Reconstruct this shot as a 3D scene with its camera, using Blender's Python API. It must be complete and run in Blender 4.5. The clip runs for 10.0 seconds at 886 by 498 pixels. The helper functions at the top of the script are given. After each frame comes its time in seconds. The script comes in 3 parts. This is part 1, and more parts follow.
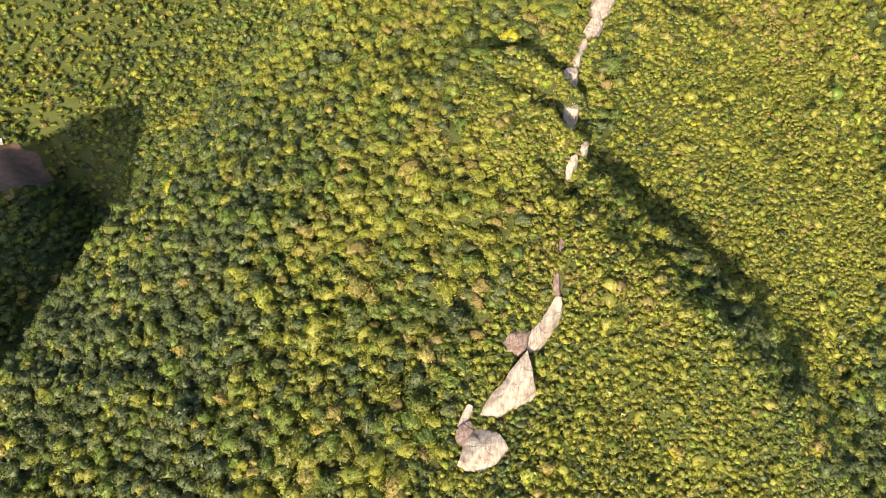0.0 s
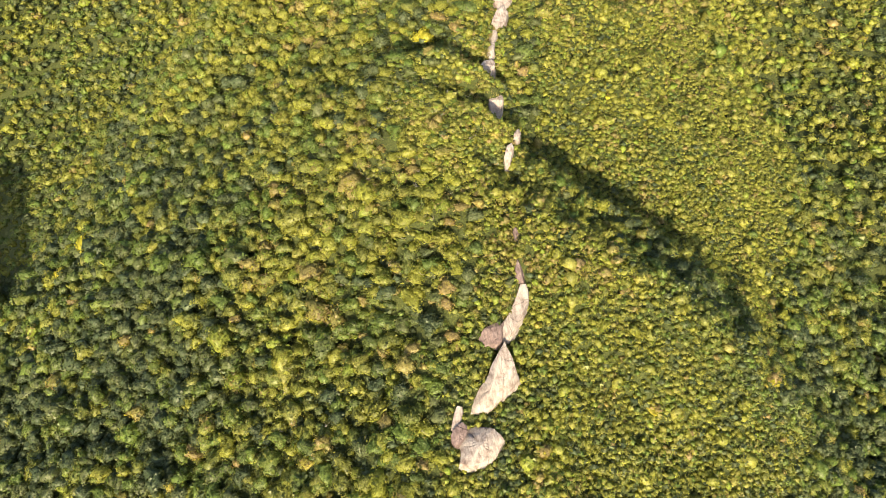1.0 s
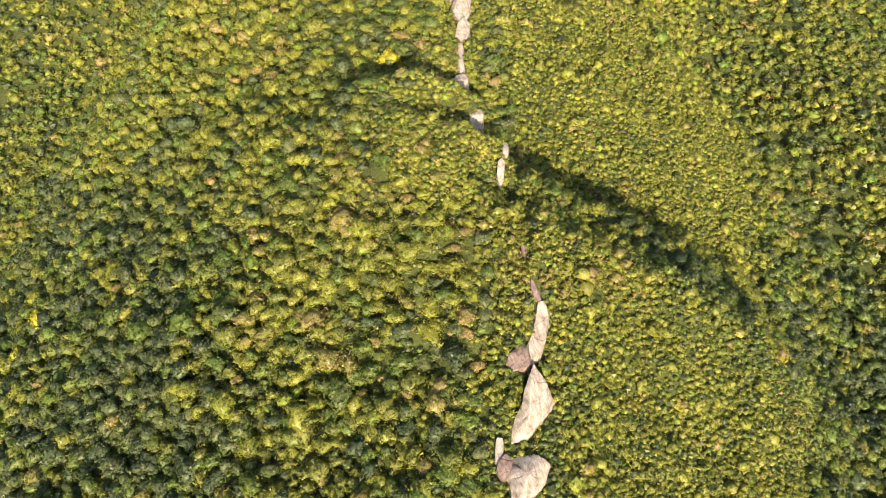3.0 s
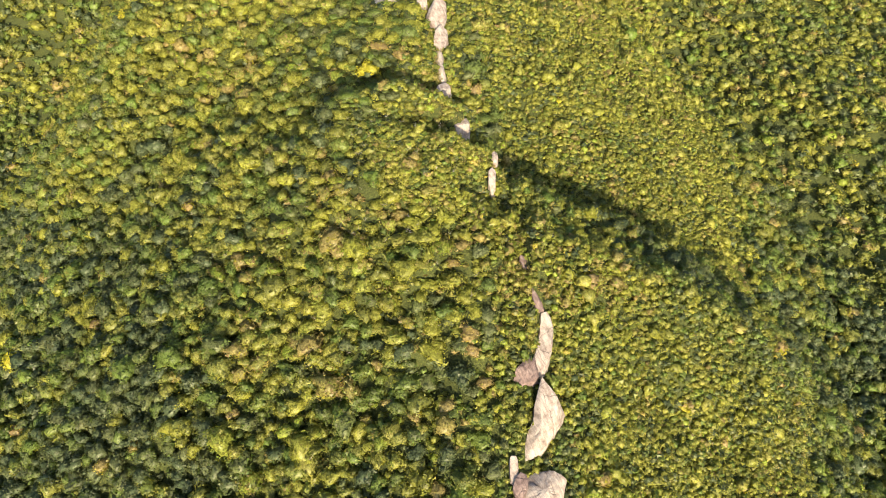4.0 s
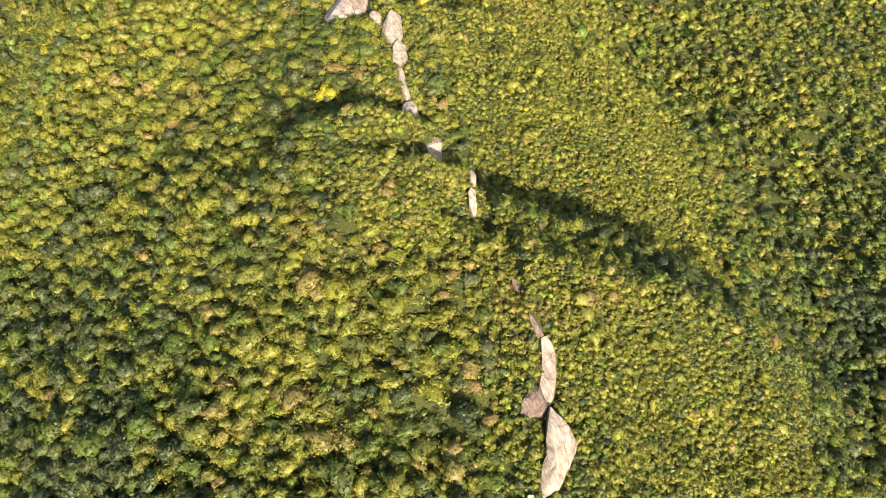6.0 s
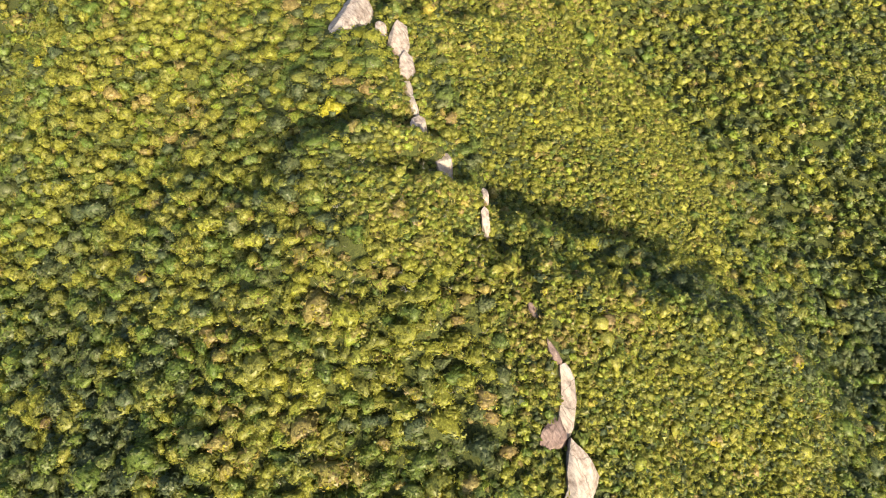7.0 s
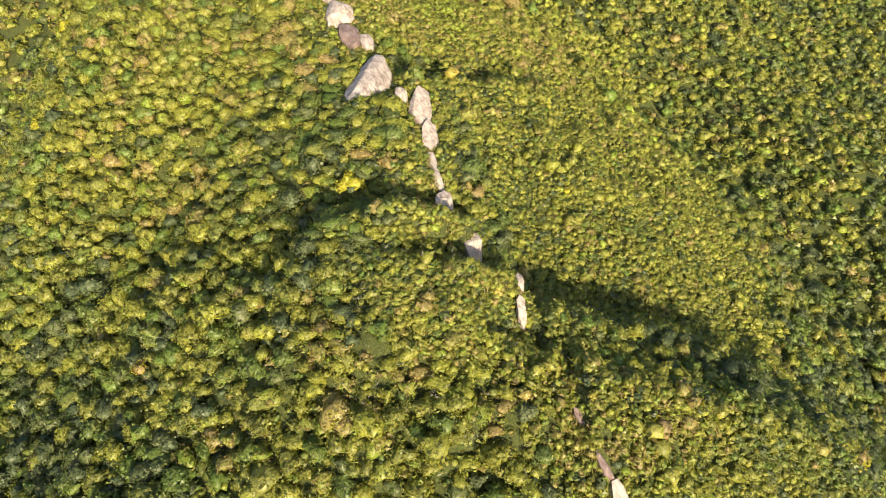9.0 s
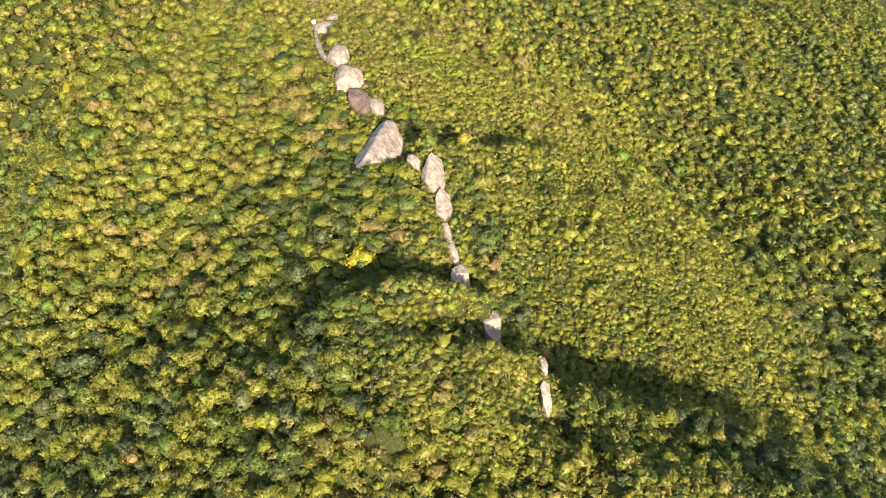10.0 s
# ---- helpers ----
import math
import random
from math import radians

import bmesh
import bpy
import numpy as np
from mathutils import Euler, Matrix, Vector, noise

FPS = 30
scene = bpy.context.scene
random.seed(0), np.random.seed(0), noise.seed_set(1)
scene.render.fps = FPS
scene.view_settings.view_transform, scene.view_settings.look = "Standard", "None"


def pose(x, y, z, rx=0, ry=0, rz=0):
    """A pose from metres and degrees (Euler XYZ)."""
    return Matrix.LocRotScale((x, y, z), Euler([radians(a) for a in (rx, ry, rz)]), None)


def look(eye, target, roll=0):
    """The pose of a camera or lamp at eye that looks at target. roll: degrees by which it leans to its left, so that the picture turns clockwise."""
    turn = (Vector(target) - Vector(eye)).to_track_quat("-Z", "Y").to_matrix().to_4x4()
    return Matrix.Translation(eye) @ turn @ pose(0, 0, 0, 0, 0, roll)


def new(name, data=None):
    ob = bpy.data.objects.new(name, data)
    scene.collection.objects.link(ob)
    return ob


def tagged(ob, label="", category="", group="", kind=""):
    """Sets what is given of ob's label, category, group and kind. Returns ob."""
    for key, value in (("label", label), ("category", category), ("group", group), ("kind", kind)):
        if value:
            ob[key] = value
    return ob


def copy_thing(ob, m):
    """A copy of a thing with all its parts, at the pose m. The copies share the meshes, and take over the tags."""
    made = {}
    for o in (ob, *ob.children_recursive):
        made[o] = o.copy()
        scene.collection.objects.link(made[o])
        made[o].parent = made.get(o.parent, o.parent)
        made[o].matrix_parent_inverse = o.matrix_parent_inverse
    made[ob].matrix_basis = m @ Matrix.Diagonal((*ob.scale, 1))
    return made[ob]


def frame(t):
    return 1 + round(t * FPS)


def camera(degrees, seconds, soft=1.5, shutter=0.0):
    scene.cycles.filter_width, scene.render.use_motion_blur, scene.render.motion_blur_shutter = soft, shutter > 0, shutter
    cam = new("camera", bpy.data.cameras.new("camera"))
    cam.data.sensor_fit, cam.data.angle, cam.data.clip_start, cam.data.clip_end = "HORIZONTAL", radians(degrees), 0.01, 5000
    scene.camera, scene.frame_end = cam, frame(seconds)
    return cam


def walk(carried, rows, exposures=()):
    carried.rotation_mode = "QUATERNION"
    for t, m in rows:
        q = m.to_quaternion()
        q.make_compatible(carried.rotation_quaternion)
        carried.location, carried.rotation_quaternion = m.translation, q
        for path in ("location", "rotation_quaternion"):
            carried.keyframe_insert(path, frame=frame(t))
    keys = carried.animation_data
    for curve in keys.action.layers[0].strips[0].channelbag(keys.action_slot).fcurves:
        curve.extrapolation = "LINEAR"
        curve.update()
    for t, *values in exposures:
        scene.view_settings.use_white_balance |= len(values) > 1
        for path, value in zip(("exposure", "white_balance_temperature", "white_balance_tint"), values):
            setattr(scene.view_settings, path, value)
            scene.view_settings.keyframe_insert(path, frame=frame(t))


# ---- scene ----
cam = camera(68.2, 10.0, soft=0.5)
PATH = [
    (0, (-0.328, -0.424, 149.123), (-0.326, 0.869, 147.597), 0.1),
    (0.5, (-6.045, 0.227, 149.321), (-5.9, 1.513, 147.795), -0.1),
    (1, (-11.381, 1.935, 149.488), (-11.1, 3.198, 147.962), -0.4),
    (1.5, (-16.038, 4.53, 149.682), (-15.653, 5.764, 148.155), -0.6),
    (2, (-19.785, 7.591, 149.896), (-19.336, 8.802, 148.369), -0.7),
    (2.5, (-23.116, 11.386, 149.895), (-22.641, 12.587, 148.367), -0.8),
    (3.8, (-28.879, 20.997, 148.575), (-28.33, 22.17, 147.05), -0.9),
    (4, (-29.527, 22.341, 148.518), (-28.947, 23.499, 146.993), -1.0),
    (4.5, (-30.699, 25.511, 148.22), (-30.041, 26.626, 146.695), -1.0),
    (5, (-31.298, 28.561, 147.503), (-30.604, 29.653, 145.978), -1.0),
    (5.5, (-31.371, 31.737, 146.708), (-30.664, 32.821, 145.183), -1.1),
    (7, (-29.783, 42.873, 144.52), (-29.06, 43.949, 142.997), -1.3),
    (7.5, (-28.911, 46.978, 143.805), (-28.186, 48.054, 142.284), -1.3),
    (8, (-27.783, 51.238, 143.094), (-27.057, 52.316, 141.574), -1.3),
    (8.5, (-26.46, 55.738, 142.486), (-25.719, 56.837, 140.988), -1.3),
    (9, (-25.132, 60.316, 141.776), (-24.36, 61.457, 140.325), -1.3),
    (9.5, (-23.681, 65.149, 141.139), (-22.88, 66.33, 139.738), -1.3),
    (10, (-21.999, 70.285, 140.543), (-21.17, 71.506, 139.194), -1.3),
]
walk(cam, [(t, look(eye, target, roll)) for t, eye, target, roll in PATH])

# ---- light ----
SUN_WAY = Vector((-0.3, -0.95, 0.0)).normalized()
SUN_UP = 22.0
sun_dir = (SUN_WAY * math.cos(radians(SUN_UP)) + Vector((0, 0, math.sin(radians(SUN_UP)))))
sun = new("sun", bpy.data.lights.new("sun", "SUN"))
sun.data.energy, sun.data.angle, sun.data.color = 3.9, radians(0.53), (1.0, 0.86, 0.60)
sun.matrix_world = look((120, -60, 300), Vector((120, -60, 300)) - sun_dir)
world = bpy.data.worlds.new("sky")
scene.world = world
world.use_nodes = True
wn = world.node_tree
sky = wn.nodes.new("ShaderNodeTexSky")
sky.sky_type, sky.sun_disc = "NISHITA", False
sky.sun_elevation = radians(SUN_UP)
sky.sun_rotation = math.atan2(SUN_WAY.x, SUN_WAY.y)
sky.air_density, sky.dust_density = 1.0, 2.0
wn.links.new(sky.outputs[0], wn.nodes["Background"].inputs[0])
wn.nodes["Background"].inputs[1].default_value = 0.102
scene.view_settings.exposure = 1.79


# ---- materials ----
def nodes_of(name):
    m = bpy.data.materials.new(name)
    m.use_nodes = True
    t = m.node_tree
    t.nodes.clear()
    return m, t, t.nodes.new, t.links.new


def ramp(t, stops):
    r = t.nodes.new("ShaderNodeValToRGB")
    e = r.color_ramp.elements
    while len(e) < len(stops):
        e.new(0.5)
    for k, (at, c) in zip(e, stops):
        k.position, k.color = at, (*c, 1)
    return r


GREENS = [(0, (0.072, 0.096, 0.043)), (0.15, (0.102, 0.112, 0.042)), (0.3, (0.100, 0.146, 0.026)), (0.44, (0.154, 0.157, 0.037)), (0.58, (0.201, 0.207, 0.028)),
          (0.7, (0.201, 0.190, 0.040)), (0.79, (0.164, 0.212, 0.024)), (0.87, (0.217, 0.184, 0.054)), (0.95, (0.237, 0.170, 0.072)), (1, (0.306, 0.280, 0.024))]


def leaf_material(name, source, stops=GREENS, gain=1.0, bump=0.0, grain=4.5, thin=0.38):
    """Leaves: 'tint' reads each plant's own tint; a number fixes it, but for a little from object to object."""
    m, t, node, link = nodes_of(name)
    out, mix, diff, tra, gl, addg = (node("ShaderNode" + k) for k in ("OutputMaterial", "MixShader", "BsdfDiffuse", "BsdfTranslucent", "BsdfGlossy", "MixShader"))
    isl = node("ShaderNodeNewGeometry")
    if source == "tint":
        a = node("ShaderNodeAttribute")
        a.attribute_name = "tint"
        val = a.outputs["Fac"]
        # each clump lighter or darker than the next, whatever its tint
        own = [node("ShaderNodeMath") for _ in range(3)]
        for n, (how, by) in zip(own, (("MULTIPLY", 61.0), ("FRACT", 0.0), ("MULTIPLY_ADD", 0.26))):
            n.operation = how
            n.inputs[1].default_value = by
        own[2].inputs[2].default_value = 0.87
        link(val, own[0].inputs[0])
        link(own[0].outputs[0], own[1].inputs[0])
        link(own[1].outputs[0], own[2].inputs[0])
    else:
        own = node("ShaderNodeObjectInfo")
        v = node("ShaderNodeMath")
        v.operation = "MULTIPLY_ADD"
        v.inputs[1].default_value, v.inputs[2].default_value = 0.14, source - 0.07
        link(own.outputs["Random"], v.inputs[0])
        val = v.outputs[0]
    jit = node("ShaderNodeMath")
    jit.operation = "MULTIPLY_ADD"
    jit.inputs[1].default_value = 0.08
    link(isl.outputs["Random Per Island"], jit.inputs[0])
    sub = node("ShaderNodeMath")
    sub.operation = "SUBTRACT"
    sub.inputs[1].default_value = 0.04
    link(val, sub.inputs[0])
    link(sub.outputs[0], jit.inputs[2])
    r = ramp(t, stops)
    link(jit.outputs[0], r.inputs[0])
    # leaf-scale variation of value
    tc = node("ShaderNodeTexCoord")
    no = node("ShaderNodeTexNoise")
    no.inputs["Scale"].default_value, no.inputs["Detail"].default_value, no.inputs["Roughness"].default_value = grain * 0.55, 6.0, 0.75
    link(tc.outputs["Object"], no.inputs["Vector"])
    mr = node("ShaderNodeMapRange")
    mr.inputs[1].default_value, mr.inputs[2].default_value = 0.40, 0.60
    mr.inputs[3].default_value, mr.inputs[4].default_value = 0.68 * gain, 1.32 * gain
    link(no.outputs["Fac"], mr.inputs[0])
    hsv = node("ShaderNodeHueSaturation")
    link(r.outputs[0], hsv.inputs["Color"])
    vary = node("ShaderNodeMath")
    vary.operation = "MULTIPLY_ADD"
    vary.inputs[1].default_value, vary.inputs[2].default_value = 0.18, 0.91
    link(isl.outputs["Random Per Island"], vary.inputs[0])
    both = node("ShaderNodeMath")
    both.operation = "MULTIPLY"
    link(vary.outputs[0], both.inputs[0])
    link(mr.outputs[0], both.inputs[1])
    value = both
    if source == "tint":
        value = node("ShaderNodeMath")
        value.operation = "MULTIPLY"
        link(both.outputs[0], value.inputs[0])
        link(own[2].outputs[0], value.inputs[1])
    link(value.outputs[0], hsv.inputs["Value"])
    link(hsv.outputs[0], diff.inputs[0])
    warm = node("ShaderNodeMixRGB")
    warm.blend_type = "MULTIPLY"
    warm.inputs[0].default_value = 1.0
    warm.inputs[2].default_value = (1.25, 1.25, 0.6, 1)
    link(hsv.outputs[0], warm.inputs[1])
    link(warm.outputs[0], tra.inputs[0])
    if bump:
        bp = node("ShaderNodeBump")
        bp.inputs["Strength"].default_value, bp.inputs["Distance"].default_value = bump, 0.6
        link(no.outputs["Fac"], bp.inputs["Height"])
        link(bp.outputs[0], diff.inputs["Normal"])
    mix.inputs[0].default_value = thin
    link(diff.outputs[0], mix.inputs[1])
    link(tra.outputs[0], mix.inputs[2])
    gl.inputs["Roughness"].default_value = 0.45
    gl.inputs["Color"].default_value = (0.5, 0.5, 0.42, 1)
    addg.inputs[0].default_value = 0.035
    link(mix.outputs[0], addg.inputs[1])
    link(gl.outputs[0], addg.inputs[2])
    link(addg.outputs[0], out.inputs[0])
    return m


def surface(name, stops, scale=1.0, rough=0.85, bump=0.3, dist=0.1, stretch=(1, 1, 1), fine=9.0):
    """A matt surface of two noises, with fine relief."""
    m, t, node, link = nodes_of(name)
    out, bs = node("ShaderNodeOutputMaterial"), node("ShaderNodeBsdfPrincipled")
    tc, mp = node("ShaderNodeTexCoord"), node("ShaderNodeMapping")
    mp.inputs["Scale"].default_value = stretch
    link(tc.outputs["Object"], mp.inputs[0])
    a, b = node("ShaderNodeTexNoise"), node("ShaderNodeTexNoise")
    a.inputs["Scale"].default_value, a.inputs["Detail"].default_value, a.inputs["Roughness"].default_value = scale, 8, 0.62
    b.inputs["Scale"].default_value, b.inputs["Detail"].default_value = scale * fine, 6
    link(mp.outputs[0], a.inputs["Vector"])
    link(tc.outputs["Object"], b.inputs["Vector"])
    mixv = node("ShaderNodeMath")
    mixv.operation = "MULTIPLY_ADD"
    mixv.inputs[1].default_value = 0.3
    link(b.outputs["Fac"], mixv.inputs[0])
    sc = node("ShaderNodeMath")
    sc.operation = "MULTIPLY"
    sc.inputs[1].default_value = 0.7
    link(a.outputs["Fac"], sc.inputs[0])
    link(sc.outputs[0], mixv.inputs[2])
    r = ramp(t, stops)
    link(mixv.outputs[0], r.inputs[0])
    link(r.outputs[0], bs.inputs["Base Color"])
    bs.inputs["Roughness"].default_value = rough
    bs.inputs["Specular IOR Level"].default_value = 0.2
    bm_ = node("ShaderNodeBump")
    bm_.inputs["Strength"].default_value, bm_.inputs["Distance"].default_value = bump, dist
    link(mixv.outputs[0], bm_.inputs["Height"])
    link(bm_.outputs[0], bs.inputs["Normal"])
    link(bs.outputs[0], out.inputs[0])
    return m


# Green ground kept dark so that gaps between plants read as shade.
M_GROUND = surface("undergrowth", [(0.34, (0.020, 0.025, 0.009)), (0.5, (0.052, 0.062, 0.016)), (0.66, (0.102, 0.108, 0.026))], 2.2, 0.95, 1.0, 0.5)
def granite(name, stops, streak):
    """Weathered granite: blotches, dark water streaks down the fall of the rock, thin joints, fine grain."""
    m, t, node, link = nodes_of(name)
    out, bs, tc = node("ShaderNodeOutputMaterial"), node("ShaderNodeBsdfPrincipled"), node("ShaderNodeTexCoord")

    def noise_of(scale, stretch=(1, 1, 1), detail=6.0, rough=0.6):
        mp, no = node("ShaderNodeMapping"), node("ShaderNodeTexNoise")
        mp.inputs["Scale"].default_value = stretch
        no.inputs["Scale"].default_value, no.inputs["Detail"].default_value, no.inputs["Roughness"].default_value = scale, detail, rough
        link(tc.outputs["Object"], mp.inputs[0])
        link(mp.outputs[0], no.inputs["Vector"])
        return no

    def span(value, a, b, lo, hi):
        r = node("ShaderNodeMapRange")
        for k, v in zip((1, 2, 3, 4), (a, b, lo, hi)):
            r.inputs[k].default_value = v
        link(value, r.inputs[0])
        return r.outputs[0]

    def times(a, b):
        n = node("ShaderNodeMath")
        n.operation = "MULTIPLY"
        link(a, n.inputs[0])
        link(b, n.inputs[1])
        return n.outputs[0]

    blotch = noise_of(0.45, detail=9.0, rough=0.7)
    fine = noise_of(5.0)
    runs = noise_of(1.1, (1.8, 0.28, 0.5), 5.0, 0.65)
    joints = node("ShaderNodeTexVoronoi")
    joints.feature = "DISTANCE_TO_EDGE"
    joints.inputs["Scale"].default_value = 0.11
    bend = node("ShaderNodeMixRGB")
    bend.blend_type = "LINEAR_LIGHT"
    bend.inputs[0].default_value = 1.1
    link(tc.outputs["Object"], bend.inputs[1])
    link(noise_of(0.5, detail=7.0).outputs["Color"], bend.inputs[2])
    link(bend.outputs[0], joints.inputs["Vector"])
    r = ramp(t, stops)
    link(blotch.outputs["Fac"], r.inputs[0])
    v = times(span(runs.outputs["Fac"], 0.42, 0.66, 1.0, streak), span(fine.outputs["Fac"], 0.3, 0.7, 0.8, 1.2))
    crack = span(joints.outputs["Distance"], 0.0, 0.012, 0.45, 1.0)
    v = times(v, crack)
    hsv = node("ShaderNodeHueSaturation")
    link(r.outputs[0], hsv.inputs["Color"])
    link(v, hsv.inputs["Value"])
    link(hsv.outputs[0], bs.inputs["Base Color"])
    bs.inputs["Roughness"].default_value = 0.85
    bs.inputs["Specular IOR Level"].default_value = 0.2
    b1, b2 = node("ShaderNodeBump"), node("ShaderNodeBump")
    b1.inputs["Strength"].default_value, b1.inputs["Distance"].default_value = 0.4, 0.2
    b2.inputs["Strength"].default_value, b2.inputs["Distance"].default_value = 0.3, 0.2
    link(times(blotch.outputs["Fac"], fine.outputs["Fac"]), b1.inputs["Height"])
    link(times(runs.outputs["Fac"], crack), b2.inputs["Height"])
    link(b1.outputs[0], b2.inputs["Normal"])
    link(b2.outputs[0], bs.inputs["Normal"])
    link(bs.outputs[0], out.inputs[0])
    return m


M_ROCK = granite("weathered_granite", [(0.30, (0.120, 0.084, 0.070)), (0.40, (0.205, 0.158, 0.134)), (0.52, (0.315, 0.262, 0.226)), (0.68, (0.375, 0.325, 0.285))], 0.62)
# Darker brown copy of the granite; shade on some rocks is in its colour.
M_ROCK_DARK = granite("dark_granite", [(0.30, (0.06, 0.044, 0.042)), (0.45, (0.128, 0.088, 0.080)), (0.60, (0.185, 0.135, 0.122)), (0.72, (0.32, 0.26, 0.235))], 0.62)
# Brown earth, its colour darkened for the valley shade it lies in.
M_SOIL = surface("bare_soil", [(0.3, (0.08, 0.048, 0.034)), (0.6, (0.16, 0.10, 0.072))], 0.3, 0.95, 0.4, 0.2)
M_BARK = surface("bark", [(0.3, (0.06, 0.045, 0.03)), (0.6, (0.17, 0.135, 0.095))], 4.0, 0.9, 0.5, 0.03, (1, 1, 0.2))
M_DEAD = surface("bleached_wood", [(0.3, (0.16, 0.14, 0.11)), (0.6, (0.30, 0.27, 0.22))], 4.0, 0.9, 0.3, 0.02, (1, 1, 0.2))
M_WHITE = surface("white_paint", [(0.3, (0.62, 0.63, 0.64)), (0.6, (0.82, 0.82, 0.80))], 1.2, 0.6, 0.1, 0.02)
M_LEAF = leaf_material("leaves", "tint", gain=0.78)
M_CORE = leaf_material("crown_leaves", "tint", gain=1.08, bump=1.0, thin=0.12)
M_GRASS = leaf_material("dry_grass", "tint", [(0.0, (0.10, 0.10, 0.025)), (0.5, (0.20, 0.17, 0.05)), (1.0, (0.33, 0.27, 0.11))])

# ---- the lie of the land ----
# rounded mounds and hollows: middle x, y, spread and height in metres above the valley floor
FLOOR = -105.0
MOUNDS = [
    (30, 180, 170, 140.1), (165, 105, 45, -29.5), (-165, 210, 70, -38.2), (15, 105, 20, 17.4), (105, 450, 110, 94.9), (30, 165, 20, 13.5),
    (0, 45, 30, 21.7), (435, 285, 110, 45.6), (180, 195, 30, -25.2), (0, 135, 20, 12.3), (60, 75, 20, 10.1), (60, 225, 30, 18.9),
    (-120, 315, 45, -9.9), (120, 45, 30, -22.9), (-15, 270, 30, 15.7), (-30, 195, 20, -9.0), (90, 105, 20, -7.0), (45, 45, 20, -8.0),
    (-15, 105, 20, -4.9), (-60, 300, 30, -13.7), (-240, 300, 70, -20.8), (-45, 435, 70, 38.1), (285, 345, 70, 30.5), (90, 60, 20, 10.0)]
# smaller humps and dips on top of them
HUMMOCKS = [
    (54, 136, 12, -3.5), (78, 156, 16, 1.5), (18, 132, 12, 3.3), (-18, 140, 16, -2.3), (-22, 172, 12, 5.5), (-38, 112, 16, 3.8),
    (14, 104, 12, -2.6), (-42, 220, 12, 4.9), (-58, 176, 16, -3.1), (26, 80, 16, 1.6), (2, 172, 12, -2.9), (54, 64, 12, -2.7),
    (-18, 208, 12, -2.1), (26, 192, 16, 2.2), (114, 184, 16, -2.7), (188, 200, 24, 7.0), (236, 148, 28, 4.0), (98, 130, 12, 2.5), (-106, 164, 16, 3.2), (-102, 100, 16, -2.5), (-62, 124, 16, 2.0),
    (58, 96, 16, 0.9), (-106, 224, 16, -2.6), (78, 148, 9, 3.0), (-18, 68, 16, -1.6), (-30, 144, 12, -2.1), (66, 200, 16, -2.0)]
# unseen south-west hills added to shade the western valley; its far side; northern crest
HILLS = [(-284, -112, 76, 172.0), (-430, -70, 80, 92.0), (-250, 440, 62, 58.0), (62, 288, 22, 13.0)]
# ribs that run off the crest, and the notches between them: head x, y, way, length, height, near and far half width
RIBS = [(34, 121, 150, 17, 4.4, 3.2, 3.5), (33.5, 136.5, 150, 46, 4.9, 3.8, 4.6), (35, 149.5, 152, 14, 3.0, 3.0, 4.0), (30, 96, -29, 150, 5.2, 10.0, 9.0), (36, 113, -28, 80, 2.6, 7.0, 7.0), (47, 180, -3, 62, 3.8, 10.0, 5.0), (91, 190, -84, 52, 3.2, 11.0, 5.0),
        (33.5, 129.3, 150, 26, -5.4, 3.6, 3.8), (35, 143.5, 153, 62, -4.4, 4.5, 7.0), (30.5, 111.5, 150, 12, -3.0, 3.0, 3.0), (38, 127, -25, 66, -5.0, 6.5, 8.5), (51, 188, 2, 58, -3.6, 5.0, 7.0), (101, 193, -86, 58, -4.4, 5.0, 6.0)]
# the rim of the west spur, beyond which the ground drops into the valley
RIM_Y = [70, 115, 143, 165, 182, 220, 260, 320]
RIM_X = [-142, -137, -134, -130, -123, -134, -165, -215]


SPINE_Y = [0, 55, 66, 80, 95, 120, 135, 150, 162, 172, 190, 210, 230, 250, 320]
SPINE_X = [0, 10, 15, 23, 27, 33, 33, 36, 41, 46, 44, 50, 56, 58, 70]


def land(x, y):
    """Height of the ground; x, y may be arrays."""
    z = FLOOR + 0.0 * x
    for a, b, s, h in MOUNDS + HUMMOCKS + HILLS:
        z = z + h * np.exp(-((x - a) ** 2 + (y - b) ** 2) / (2 * s * s))
    for a, b, way, run, h, near, far in RIBS:
        c, s = math.cos(radians(way)), math.sin(radians(way))
        u, v = (x - a) * c + (y - b) * s, -(x - a) * s + (y - b) * c
        v = -v if way > 90 else v
        w = np.where(v < 0, near, far)
        along = np.clip(np.minimum(u / 3.0 + 1.0, (run - u) / (0.5 * run)), 0, 1)
        z = z + h * along * along * (3 - 2 * along) * np.exp(-(v / w) ** 2)
    past = np.interp(y, RIM_Y, RIM_X) - x
    fall = np.clip(past / 36.0, 0, 1)
    z = z - 36 * fall * fall * (3 - 2 * fall) * np.exp(-(np.maximum(past - 36, 0) / 24) ** 2) * np.clip((322 - y) / 50, 0, 1)
    z = z + 3.5 * np.exp(-((past + 5) / 9) ** 2 - ((y - 165) / 35) ** 2)
    slope = 1 / (1 + np.exp((np.abs(x - np.interp(y, SPINE_Y, SPINE_X)) - 12) / -3.0))
    bend = 1.4 * np.sin(0.052 * x - 0.043 * y) + 1.1 * np.sin(0.031 * y + 0.9)
    z = z + slope * (0.75 * np.sin(0.36 * y + 0.17 * x + bend) + 0.55 * np.sin(0.27 * y - 0.30 * x + 1.3 * bend))
    z = z + 0.5 * np.sin(0.21 * x + 0.13 * y) * np.cos(0.17 * y - 0.09 * x) + 0.35 * np.sin(0.43 * x - 0.31 * y)
    return z


